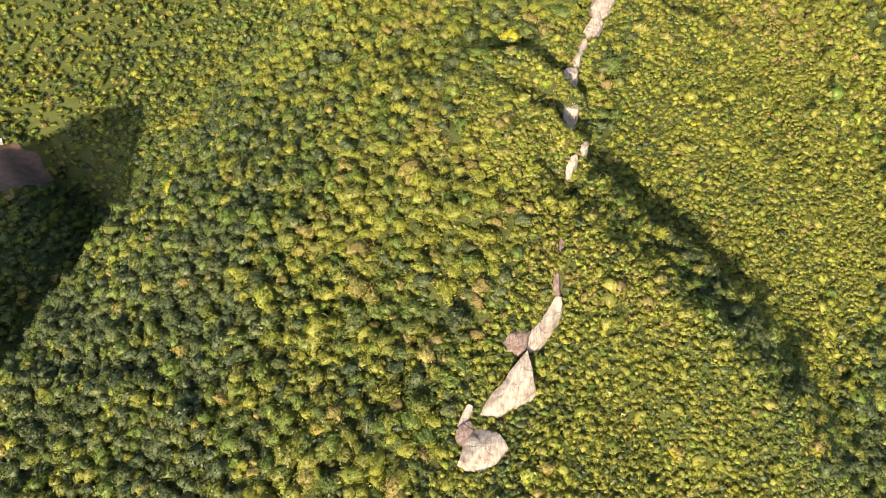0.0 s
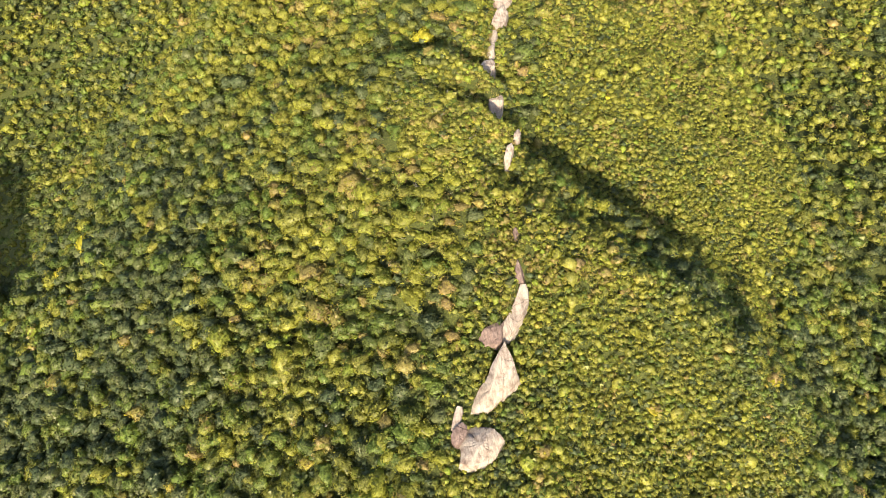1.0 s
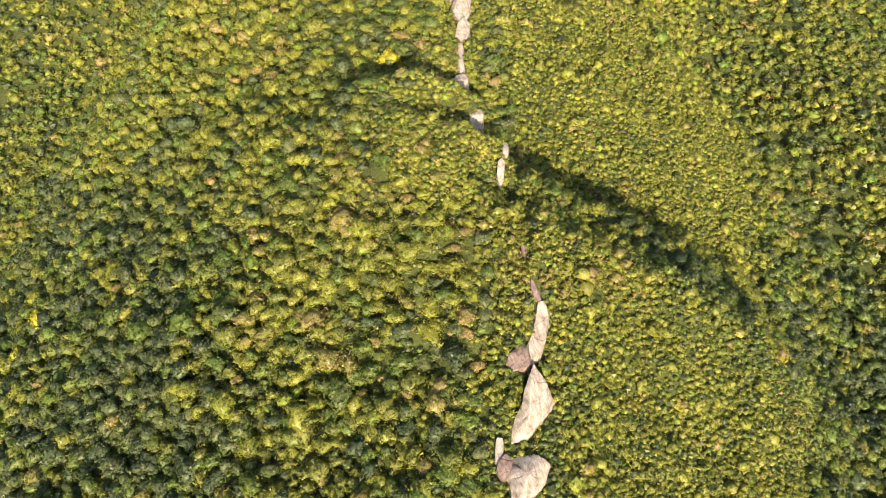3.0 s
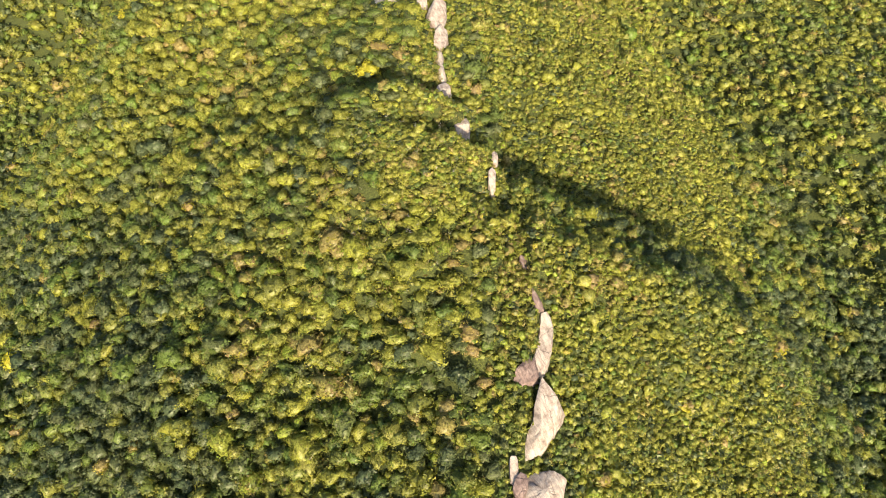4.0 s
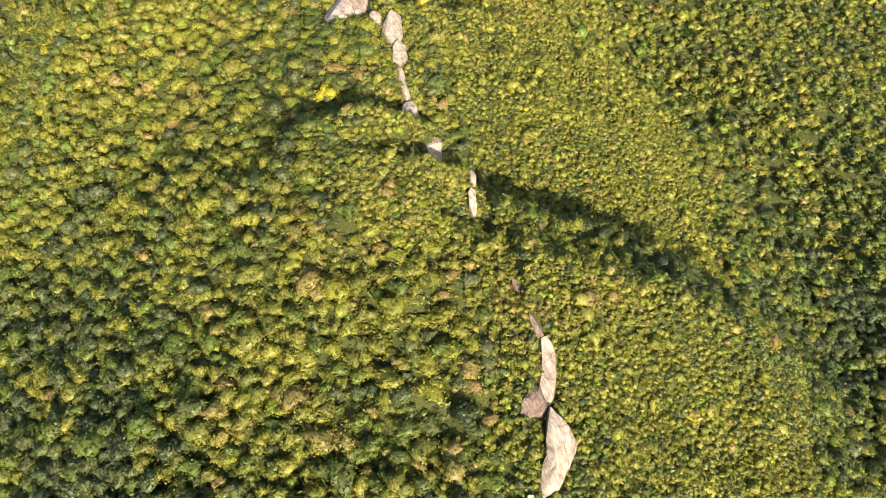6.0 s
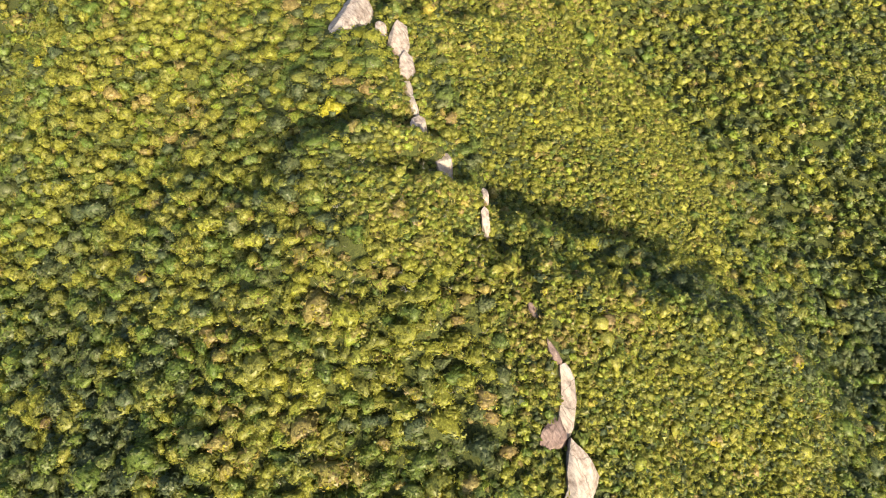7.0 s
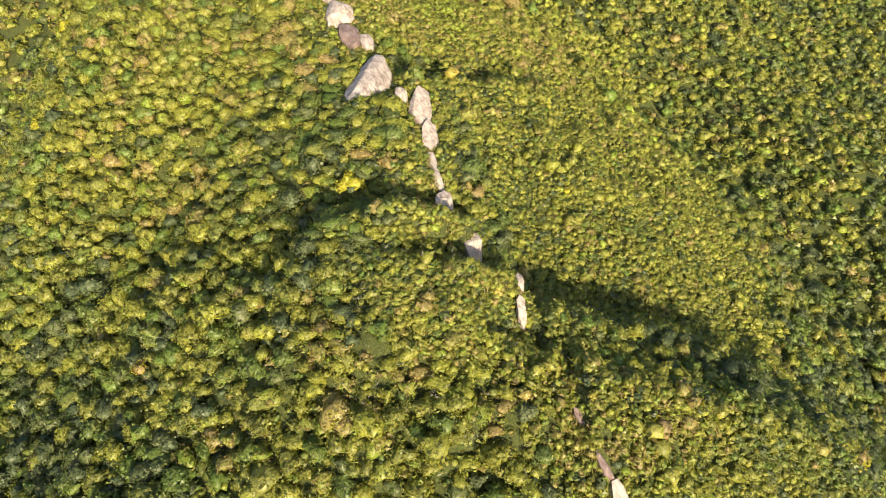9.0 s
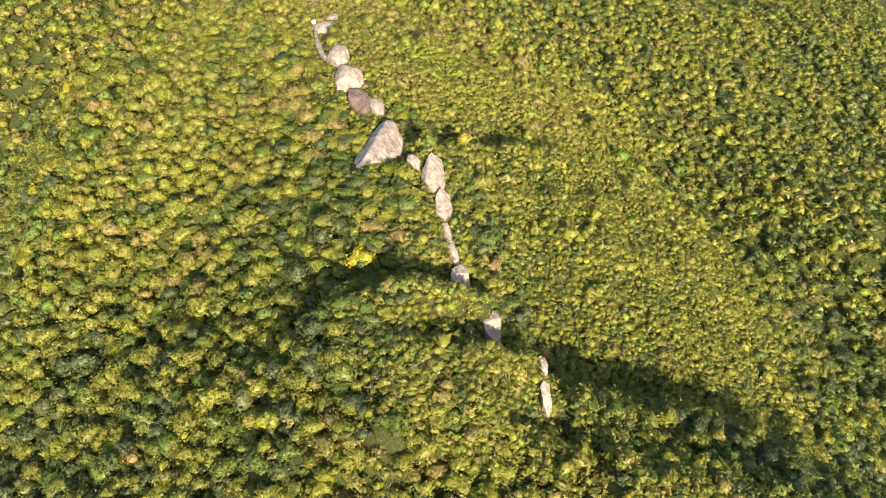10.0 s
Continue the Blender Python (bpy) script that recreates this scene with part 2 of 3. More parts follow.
def spine(y):
    return np.interp(y, SPINE_Y, SPINE_X)


def part(name, bm, material, parent=None, label="", smooth=False):
    me = bpy.data.meshes.new(name)
    bm.to_mesh(me)
    bm.free()
    me.materials.append(material)
    if smooth:
        me.polygons.foreach_set("use_smooth", [True] * len(me.polygons))
    ob = new(name, me)
    if parent:
        ob.parent = parent
    if label:
        ob["label"] = label
    return ob


# ---- ground ----
def steps(lo, hi, d, reach, fine):
    """Grid lines: close together over the crest, wider around it, and ever wider out to the horizon."""
    mid = list(np.arange(lo, fine[0], d)) + list(np.arange(fine[0], fine[1], 1.5)) + list(np.arange(fine[1], hi + 0.1, d))
    a, g = [], d * 1.6
    p = mid[-1]
    while p < hi + reach:
        p += g
        g *= 1.5
        a.append(p)
    return np.array([lo - (v - mid[-1]) for v in a[::-1]] + mid + a)


gx, gy = steps(-420, 560, 4.5, 2200, (-80, 130)), steps(-60, 520, 4.5, 2200, (30, 230))
X, Y = np.meshgrid(gx, gy)
Z = land(X, Y) - 0.3
nx, ny = len(gx), len(gy)
idx = np.arange(nx * ny).reshape(ny, nx)
quads = np.stack([idx[:-1, :-1], idx[:-1, 1:], idx[1:, 1:], idx[1:, :-1]], -1).reshape(-1, 4)


def mesh_from(name, verts, quads, tris=None, mats=(), matq=None, matt=None, tint=None, smooth=False):
    """A mesh of quads and triangles from arrays."""
    me = bpy.data.meshes.new(name)
    tris = np.zeros((0, 3), int) if tris is None else tris
    me.vertices.add(len(verts))
    me.vertices.foreach_set("co", np.ascontiguousarray(verts, dtype=np.float32).ravel())
    loops = np.concatenate([quads.ravel(), tris.ravel()]).astype(np.int32)
    me.loops.add(len(loops))
    me.loops.foreach_set("vertex_index", loops)
    nq, nt = len(quads), len(tris)
    me.polygons.add(nq + nt)
    start = np.concatenate([np.arange(nq) * 4, nq * 4 + np.arange(nt) * 3]).astype(np.int32)
    me.polygons.foreach_set("loop_start", start)
    for m in mats:
        me.materials.append(m)
    if matq is not None:
        me.polygons.foreach_set("material_index", np.concatenate([matq, matt]).astype(np.int32))
    me.polygons.foreach_set("use_smooth", np.full(nq + nt, smooth, dtype=bool))
    me.update(calc_edges=True)
    me.validate()
    if tint is not None:
        at = me.attributes.new("tint", "FLOAT", "POINT")
        at.data.foreach_set("value", tint.astype(np.float32))
    return me


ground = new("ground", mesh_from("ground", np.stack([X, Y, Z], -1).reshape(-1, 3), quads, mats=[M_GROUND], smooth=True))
tagged(ground, "steep forested mountain ground in dark mottled green", "ground", kind="structure")


# ---- boulders along the crest ----
BARE = []


def boulder(x, y, z, girth, tilt=(0.0, 0.3), depth=7.0, dome=0.12, creases=(), seed=1, label="", material=None):
    """A granite block whose top is at height z in its middle. girth: its radius in metres every 30 degrees, from +x round by +y; tilt: the fall of its top;
    creases: (way, distance, slope): beyond that distance in that way its top breaks off more steeply."""
    n, tops, walls = 84, 11, 9
    g = np.array(list(girth) + [girth[0]])
    off = Vector((seed * 7.3, seed * 3.1, seed * 1.7))
    rows = []
    for r in range(1, tops + walls + 1):
        row = []
        for k in range(n):
            a = 2 * math.pi * k / n
            u = a / (2 * math.pi) * 12
            i0 = int(u) % 12
            w = u - int(u)
            chord = g[i0] * math.sin(math.pi / 6 * w) + g[i0 + 1] * math.sin(math.pi / 6 * (1 - w))
            rad = g[i0] * g[i0 + 1] * 0.5 / chord
            rad *= 1 + 0.06 * noise.noise(Vector((math.cos(a) * 2.2, math.sin(a) * 2.2, seed * 5.0)))
            f = min(r / tops, 1.0)
            px, py = math.cos(a) * rad * f, math.sin(a) * rad * f
            h = tilt[0] * px + tilt[1] * py - dome * rad * f ** 3
            for way, dist, slope in creases:
                h -= slope * max(0.0, px * math.cos(radians(way)) + py * math.sin(radians(way)) - dist)
            if r > tops:
                d = (r - tops) / walls
                h -= depth * d ** 1.15
                swell = 1 + 0.10 * math.sin(d * 2.2) + 0.05 * d
                px, py = px * swell, py * swell
            q = Vector((px, py, h))
            rough = 0.22 * noise.noise(q * 0.3 + off) + 0.09 * noise.noise(q * 1.1 - off) + 0.05 * noise.noise(q * 3.0 + off)
            crack = max(0.0, 0.05 - abs(noise.noise(q * 0.4 - off * 2))) / 0.05
            q.z += rough - 0.14 * crack
            out = Vector((px, py, 0)).normalized() if rad else Vector()
            q += out * (rough * 0.9 - 0.08 * crack) * (0.4 + 0.6 * f)
            row.append(q)
        rows.append(row)
    bm = bmesh.new()
    mid = bm.verts.new((0, 0, sum(q.z for q in rows[0]) / n))
    vs = [[bm.verts.new(q) for q in row] for row in rows]
    for k in range(n):
        bm.faces.new((mid, vs[0][k], vs[0][(k + 1) % n]))
    for a, b in zip(vs, vs[1:]):
        for k in range(n):
            bm.faces.new((a[k], b[k], b[(k + 1) % n], a[(k + 1) % n]))
    bm.faces.new(vs[-1][::-1])
    ob = part("boulder", bm, material or M_ROCK, smooth=True)
    ob.data.set_sharp_from_angle(angle=radians(30))
    ob.location = (x, y, z)
    BARE.append((x, y, g))
    return tagged(ob, label, "boulder", "granite boulders along the crest")


def slab(way, depth, seed, label, material=None, rise=0.7):
    """A long granite slab along a line of points (x, y, height of its top or None for just above the ground, half width)."""
    way = [(x, y, float(land(x, y)) + rise if z is None else z, w) for x, y, z, w in way]
    P = np.array(way)
    run = np.concatenate([[0], np.cumsum(np.hypot(np.diff(P[:, 0]), np.diff(P[:, 1])))])
    n = int(run[-1] / 0.45) + 2
    at = np.linspace(0, run[-1], n)
    line = np.stack([np.interp(at, run, P[:, k]) for k in range(4)], 1)
    for _ in range(5):
        line[1:-1] = (line[:-2] + 2 * line[1:-1] + line[2:]) / 4
    o = Vector(line[0][:3])
    off = Vector((seed * 7.3, seed * 3.1, seed * 1.7))
    across = [-1.25, -1.18, -1.1, -1.0, -0.86, -0.6, -0.3, 0.0, 0.3, 0.6, 0.86, 1.0, 1.1, 1.18, 1.25]
    drop = [1.0, 0.6, 0.25, 0.06, 0.0, 0.0, 0.0, 0.0, 0.0, 0.0, 0.0, 0.06, 0.25, 0.6, 1.0]
    bm = bmesh.new()
    rows = []
    for i, (x, y, z, w) in enumerate(line):
        a, b = line[max(i - 1, 0)], line[min(i + 1, n - 1)]
        side = Vector((b[1] - a[1], a[0] - b[0], 0)).normalized()
        end = abs(2 * i / (n - 1) - 1)
        w = w * math.sqrt(max(0.02, 1 - end ** 7)) * (1 + 0.16 * noise.noise(Vector((x, y, seed)) * 0.5))
        row = []
        for t, d in zip(across, drop):
            c = Vector((x, y, z)) - o + side * w * t
            c.z -= depth * d + 0.10 * w * abs(t) ** 3 + depth * max(0.0, end - 0.93) * 2
            rough = 0.20 * noise.noise(c * 0.35 + off) + 0.09 * noise.noise(c * 1.2 - off) + 0.05 * noise.noise(c * 3.1 + off)
            joint = max(0.0, 0.06 - abs(noise.noise(c * 0.4 - off * 2))) / 0.06
            c.z += rough - 0.16 * joint
            c += side * t * rough * 0.8
            row.append(bm.verts.new(c))
        rows.append(row)
    for a, b in zip(rows, rows[1:]):
        for k in range(len(across) - 1):
            bm.faces.new((a[k], a[k + 1], b[k + 1], b[k]))
    bm.faces.new(rows[0][::-1])
    bm.faces.new(rows[-1])
    bmesh.ops.recalc_face_normals(bm, faces=bm.faces[:])
    ob = part("boulder", bm, material or M_ROCK, smooth=True)
    ob.data.set_sharp_from_angle(angle=radians(35))
    ob.location = o
    for x, y, _, w in line[::2]:
        BARE.append((x, y, np.full(13, w)))
    return tagged(ob, label, "boulder", "granite boulders along the crest")


boulder(7.6, 55.0, 22.6, [5.6, 4.4, 3.8, 4.0, 4.4, 4.3, 3.6, 5.2, 4.2, 3.6, 3.4, 4.1], (-0.10, 0.30), creases=[(130, -0.6, 0.48), (310, 2.4, 0.6)], seed=1, label="broad domed cream granite boulder with dark cracks")
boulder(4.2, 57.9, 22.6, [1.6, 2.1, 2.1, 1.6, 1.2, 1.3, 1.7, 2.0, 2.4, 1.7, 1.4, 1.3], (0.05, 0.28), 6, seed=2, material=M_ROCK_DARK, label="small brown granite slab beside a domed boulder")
boulder(13.7, 65.7, 27.2, [6.0, 5.3, 8.2, 3.0, 1.9, 1.8, 3.2, 8.4, 5.0, 3.2, 3.0, 3.4], (0.06, 0.42), 7, 0.05, [(-32, 3.0, 1.5), (150, 0.3, 0.8), (295, 1.2, 0.8)], seed=3, label="wedge-shaped cream granite slab with a sharp crest")
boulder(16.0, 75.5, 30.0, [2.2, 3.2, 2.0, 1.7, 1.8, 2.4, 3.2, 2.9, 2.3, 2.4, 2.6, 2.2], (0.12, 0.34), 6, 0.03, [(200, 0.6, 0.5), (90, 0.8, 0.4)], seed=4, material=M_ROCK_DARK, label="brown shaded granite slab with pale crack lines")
slab([(17.7, 74.0, 29.2, 1.1), (19.8, 76.3, 30.3, 1.7), (22.5, 79.0, 31.5, 1.6), (24.4, 81.6, 32.6, 1.4), (25.2, 84.4, 33.8, 1.1)], 7, 5, "long curved cream granite slab on the crest")
slab([(5.8, 63.4, None, 0.6), (4.6, 61.2, None, 0.9), (3.3, 58.6, None, 1.1)], 4, 26, "narrow pale granite ledge above a domed boulder")
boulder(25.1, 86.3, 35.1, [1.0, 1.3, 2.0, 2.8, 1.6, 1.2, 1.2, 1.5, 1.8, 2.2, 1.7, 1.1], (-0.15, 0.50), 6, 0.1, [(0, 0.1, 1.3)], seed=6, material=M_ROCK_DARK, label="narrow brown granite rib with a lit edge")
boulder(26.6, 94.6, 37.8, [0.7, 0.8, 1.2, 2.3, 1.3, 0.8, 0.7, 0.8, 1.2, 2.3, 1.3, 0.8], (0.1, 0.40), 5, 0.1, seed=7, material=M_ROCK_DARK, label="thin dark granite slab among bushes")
boulder(34.2, 121.4, 44.2, [0.9, 1.4, 2.0, 1.4, 0.9, 0.8, 0.9, 1.4, 1.8, 1.3, 0.9, 0.8], (0.0, 0.15), 9, 0.12, seed=8, label="upright cream granite block on the crest")
boulder(30.7, 116.4, 43.3, [0.8, 1.7, 2.7, 1.7, 0.9, 0.8, 0.8, 1.7, 2.7, 1.7, 0.9, 0.8], (0.0, 0.45), 9, 0.12, [(250, 1.4, 1.2)], seed=9, label="cream granite block with a shaded foot")
boulder(32.5, 134.6, 45.4, [2.0, 2.4, 2.4, 2.2, 2.0, 1.9, 1.9, 2.2, 2.5, 2.4, 2.1, 1.9], (0.0, 0.12), 11, 0.06, [(255, 0.4, 1.3)], seed=10, label="tall granite bluff with a bright cap and shaded face")
boulder(33.6, 146.1, 48.1, [1.8, 2.2, 2.3, 2.0, 1.9, 1.9, 2.2, 2.5, 2.4, 2.1, 1.9, 1.8], (0.0, 0.12), 9, 0.08, [(240, 0.2, 0.9)], seed=11, label="granite bluff end with a bright cap and shaded face")
slab([(34.9, 148.8, None, 0.8), (35.4, 151.5, None, 1.2), (36.4, 153.6, None, 0.8), (37.8, 157.2, None, 1.2), (38.6, 159.2, None, 1.4)], 4, 12, "narrow grassy granite rib on the crest", rise=0.6)
boulder(41.4, 163.2, 51.3, [2.0, 3.4, 4.8, 2.6, 1.9, 1.8, 2.1, 3.4, 4.2, 2.9, 2.0, 1.9], (-0.16, 0.38), 8, 0.08, seed=13, label="smooth cream granite slab sloping along the crest")
boulder(44.8, 171.9, 53.5, [2.8, 4.7, 5.8, 3.3, 2.6, 2.6, 3.6, 4.6, 5.6, 3.9, 2.9, 2.6], (-0.08, 0.36), 8, 0.08, [(140, 1.4, 0.8), (330, 2.0, 0.5)], seed=14, label="pointed cream granite boulder with a steep side")
boulder(42.4, 176.5, 54.8, [1.5, 1.9, 2.5, 2.3, 1.6, 1.4, 1.5, 1.8, 2.4, 2.2, 1.6, 1.4], (0.1, 0.35), 6, 0.3, seed=15, label="small pointed granite boulder beside a larger one")
boulder(40.6, 187.8, 56.2, [5.4, 7.0, 7.6, 4.5, 3.0, 3.2, 7.0, 14.0, 7.6, 6.0, 5.4, 5.2], (-0.03, 0.10), 9, 0.05, [(130, 0.8, 0.75), (310, 2.0, 0.5)], seed=16, label="large pyramid-shaped cream granite boulder among trees")
boulder(45.2, 206.2, 56.8, [2.5, 2.6, 3.5, 4.8, 3.2, 2.3, 2.2, 2.6, 3.9, 4.4, 3.4, 2.7], (0.15, 0.10), 7, 0.08, [(190, 0.4, 0.7)], seed=17, material=M_ROCK_DARK, label="reddish brown granite boulder with a pale end")
boulder(48.0, 202.0, 55.8, [2.0, 2.4, 2.9, 3.0, 2.2, 1.8, 1.8, 2.3, 3.1, 2.7, 2.0, 1.8], (0.0, 0.15), 7, 0.2, seed=18, label="rounded pale granite boulder against a brown one")
boulder(47.8, 216.2, 58.8, [3.6, 4.8, 4.3, 5.2, 3.9, 3.4, 4.1, 5.5, 4.2, 4.0, 4.7, 3.9], (0.05, 0.15), 8, 0.15, [(265, 2.0, 0.7), (140, 1.8, 0.55), (30, 2.6, 0.5)], seed=19, label="rounded cream granite boulder with a dark undercut")
boulder(50.4, 226.0, 60.0, [3.0, 3.9, 5.2, 3.9, 3.0, 3.5, 3.0, 3.2, 4.6, 4.2, 3.1, 3.0], (0.08, 0.08), 8, 0.15, [(300, 1.5, 0.8), (150, 1.6, 0.5)], seed=20, label="rounded granite boulder with a streaked grey side")
slab([(55.4, 250.2, None, 0.6), (52.6, 244.5, None, 0.45), (50.8, 239.9, None, 0.7), (48.4, 232.5, None, 0.8), (47.6, 228.0, None, 0.6)], 4, 21, "narrow pale granite ledge rising along the crest")
boulder(57.6, 249.4, 57.6, [2.6, 3.4, 3.4, 2.6, 2.4, 2.4, 2.7, 3.3, 3.2, 2.6, 2.3, 2.3], (0.0, 0.05), 6, 0.15, seed=22, label="flat-topped pale granite boulder near the summit")
boulder(65.0, 258.5, 55.4, [1.9, 2.8, 2.2, 1.5, 1.3, 1.5, 2.0, 2.8, 2.1, 1.4, 1.2, 1.4], (0.0, 0.05), 5, 0.15, seed=23, label="small pale granite slab near the summit")
boulder(65.5, 273.0, 54.6, [1.7, 1.9, 2.3, 2.5, 2.1, 1.7, 1.6, 1.8, 2.2, 2.4, 2.0, 1.7], (0.0, 0.05), 5, 0.2, seed=24, label="small rounded granite boulder near the summit")

# ---- plants ----
rng = np.random.default_rng(5)


def dome(level):
    """Directions and triangles of a sphere without its underside."""
    bm = bmesh.new()
    bmesh.ops.create_icosphere(bm, subdivisions=level, radius=1.0)
    v = np.array([v.co[:] for v in bm.verts])
    f = np.array([[v.index for v in f.verts] for f in bm.faces if f.calc_center_median().z > -0.35])
    bm.free()
    used = np.unique(f)
    where = np.zeros(len(v), int)
    where[used] = np.arange(len(used))
    return v[used], where[f]


DOMES = {k: dome(k) for k in (1, 2, 3)}


def unit(v):
    return v / np.linalg.norm(v, axis=-1, keepdims=True)


def crown(lobes, clumps, sprays, size, level, flat=0.8, spread=0.64, lobe=(0.30, 0.54), relief=0.16, jag=0.12, inside=0.87):
    """A crown about 1 m in radius and 1.45 m high, above z = 0: an inside of rounded lobes under a coat of leaf sprays that swell into clumps,
    with creases between them. Returns verts, spray triangles, inside triangles and each vertex's own shift of tint."""
    a = np.arange(lobes) * 2.4 + rng.uniform(0, 6.3) + rng.uniform(-0.35, 0.35, lobes)
    d = spread * np.sqrt((np.arange(lobes) + 0.15) / max(lobes - 0.5, 1)) * rng.uniform(0.85, 1.15, lobes)
    C = np.stack([np.cos(a) * d, np.sin(a) * d, 0.45 - 0.45 * d + rng.uniform(-0.24, 0.22, lobes)], 1)
    R = rng.uniform(*lobe, lobes) * (1.3 if lobes < 4 else 1.0)
    D, F = DOMES[level]
    tops = unit(rng.normal(size=(clumps * 2, 3)))

    def reach_of(W):
        """How far out the lobes reach in each direction, which lobe does, and which clump is nearest, how near."""
        wc = W @ C.T
        under = R[None] ** 2 - (np.sum(C * C, 1)[None] - wc ** 2)
        far = np.where(under > 0, wc + np.sqrt(np.maximum(under, 0)), 0.0)
        with_top = W @ tops.T
        apart = np.sqrt(np.maximum(0, 2 - 2 * with_top.max(1))) * math.sqrt(clumps) / 2.0
        return np.maximum(far.max(1), 0.42), far.argmax(1), with_top.argmax(1), np.minimum(apart, 1.3)

    mid = np.array([0, 0, 0.6])
    stretch = np.array([1, 1, flat / 0.8])
    V = mid + D * (reach_of(D)[0] * rng.uniform(inside - jag, inside + jag, len(D)))[:, None] * stretch
    W = unit(rng.normal(size=(sprays * 3, 3)))
    W = W[W[:, 2] > -0.22][:sprays]
    far, lb, top, apart = reach_of(W)
    P = W * (far * (1 + relief * (0.5 - apart ** 2)) * rng.uniform(0.97, 1.05, len(W)))[:, None]
    N = unit(unit(P - C[lb]) + 0.36 * math.sqrt(clumps) / 2.0 * (W - tops[top]) + rng.normal(scale=0.38, size=P.shape))
    P = mid + P * stretch
    t1 = unit(np.cross(N, rng.normal(size=N.shape)))
    t2 = np.cross(N, t1)
    w = size * rng.uniform(0.6, 1.4, (len(P), 1))
    k = rng.uniform(0.6, 1.0, (len(P), 1))
    q = np.stack([P + t1 * w * 1.2, P - t1 * w * 0.6 + t2 * w * k, P - t1 * w * 0.6 - t2 * w * k], 1)
    L = (len(V) + np.arange(len(P) * 3)).reshape(-1, 3)
    own = rng.normal(scale=0.06, size=len(tops))
    shift = np.concatenate([np.full(len(V), -0.03), np.repeat(own[top], 3)])
    return np.concatenate([V, q.reshape(-1, 3)]), L, F, shift


def several(n, lobes, clumps, *rest, **more):
    return [crown(int(rng.integers(*lobes)), int(rng.integers(*clumps)), *rest, **more) for _ in range(n)]


TREES = several(16, (5, 9), (26, 36), 230, 0.092, 2, lobe=(0.25, 0.48), spread=0.70, inside=0.92)
MIDDLE = several(14, (5, 9), (18, 26), 130, 0.12, 2, lobe=(0.25, 0.48), spread=0.70, inside=0.91)
GIANTS = several(12, (7, 11), (36, 50), 400, 0.088, 2, spread=0.74, lobe=(0.26, 0.44), relief=0.26, inside=0.86)
BUSHES = several(20, (2, 5), (7, 11), 30, 0.20, 1, flat=0.95, spread=0.66, lobe=(0.32, 0.54), relief=0.2, jag=0.20, inside=0.88)
LOW = several(10, (2, 5), (9, 13), 46, 0.16, 2, flat=0.85, spread=0.65, lobe=(0.34, 0.54), jag=0.18, inside=0.90)
UNDER = several(8, (2, 4), (5, 8), 17, 0.26, 1, spread=0.45, relief=0.25, jag=0.2, inside=0.78)
FAR = several(14, (4, 7), (12, 17), 52, 0.18, 1, flat=0.85, relief=0.2, inside=0.86)


def smooth_noise(x, y, s, seed):
    return np.array([noise.noise(Vector((a / s, b / s, seed))) for a, b in zip(x, y)])


def scatter(x0, x1, y0, y1, d):
    """Uneven points about d apart."""
    gx_, gy_ = np.meshgrid(np.arange(x0, x1, d), np.arange(y0, y1, d * 0.87))
    gx_ = gx_ + (np.arange(gx_.shape[0]) % 2)[:, None] * d * 0.5
    p = np.stack([gx_.ravel(), gy_.ravel()], 1)
    return p + rng.uniform(-0.42, 0.42, p.shape) * d


def clear_of_rock(p, margin):
    """Whether points lie off the boulders, with more room on their sunny side."""
    ok = np.ones(len(p), bool)
    for x, y, g in BARE:
        dx, dy = p[:, 0] - x + 0.3 * margin, p[:, 1] - y + 0.6 * margin
        a = (np.arctan2(dy, dx) / (2 * np.pi) * 12) % 12
        ok &= np.hypot(dx, dy) > np.interp(a, np.arange(13), g) + margin
    return ok


def in_reach(p):
    """The stretch of hillside that is wooded in detail."""
    x, y = p[:, 0], p[:, 1]
    bare = ((x + 250) / 17) ** 2 + ((y - 274) / 28) ** 2 < 1
    behind = (y > 345) & (x > 30)
    return (x > -140 - 0.62 * y) & (x < 120 + 1.5 * y) & (x > -350) & ((x < 500) | (y > 215)) & (x < 640) & (y > 18 + 0.25 * np.maximum(0, -x - 20)) & (y < 500) & ~bare & ~behind


def near(p):
    z = land(p[:, 0], p[:, 1])
    return np.sqrt((p[:, 0] + 24) ** 2 + (p[:, 1] - 62) ** 2 + (z - 142) ** 2)


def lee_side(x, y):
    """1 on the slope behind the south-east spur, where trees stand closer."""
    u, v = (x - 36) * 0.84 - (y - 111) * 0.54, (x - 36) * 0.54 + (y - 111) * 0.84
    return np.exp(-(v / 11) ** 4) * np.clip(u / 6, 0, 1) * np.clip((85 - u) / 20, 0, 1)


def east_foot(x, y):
    """1 along the east foot of the crest rocks, where shade falls among dark trees."""
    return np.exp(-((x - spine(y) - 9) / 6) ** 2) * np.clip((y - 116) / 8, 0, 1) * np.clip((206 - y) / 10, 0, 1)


def woodiness(p):
    """1: tall trees (west side and valleys), 0: low scrub (east slopes and crest)."""
    x, y = p[:, 0], p[:, 1]
    high = np.clip((y - 160) / 15, 0, 1)
    side = (spine(y) - 4 + 3 * high - x) / (14 - 7 * high)
    deep = (-14 - land(x, y)) / 14
    crest = np.exp(-((x - 14) / 14) ** 2 - ((y - 132) / 20) ** 2)
    return np.clip(np.maximum(side, deep), 0, 1) - 0.8 * crest + 0.5 * lee_side(x, y) + 0.55 * east_foot(x, y) + 0.35 * smooth_noise(x, y, 22, 3.0)


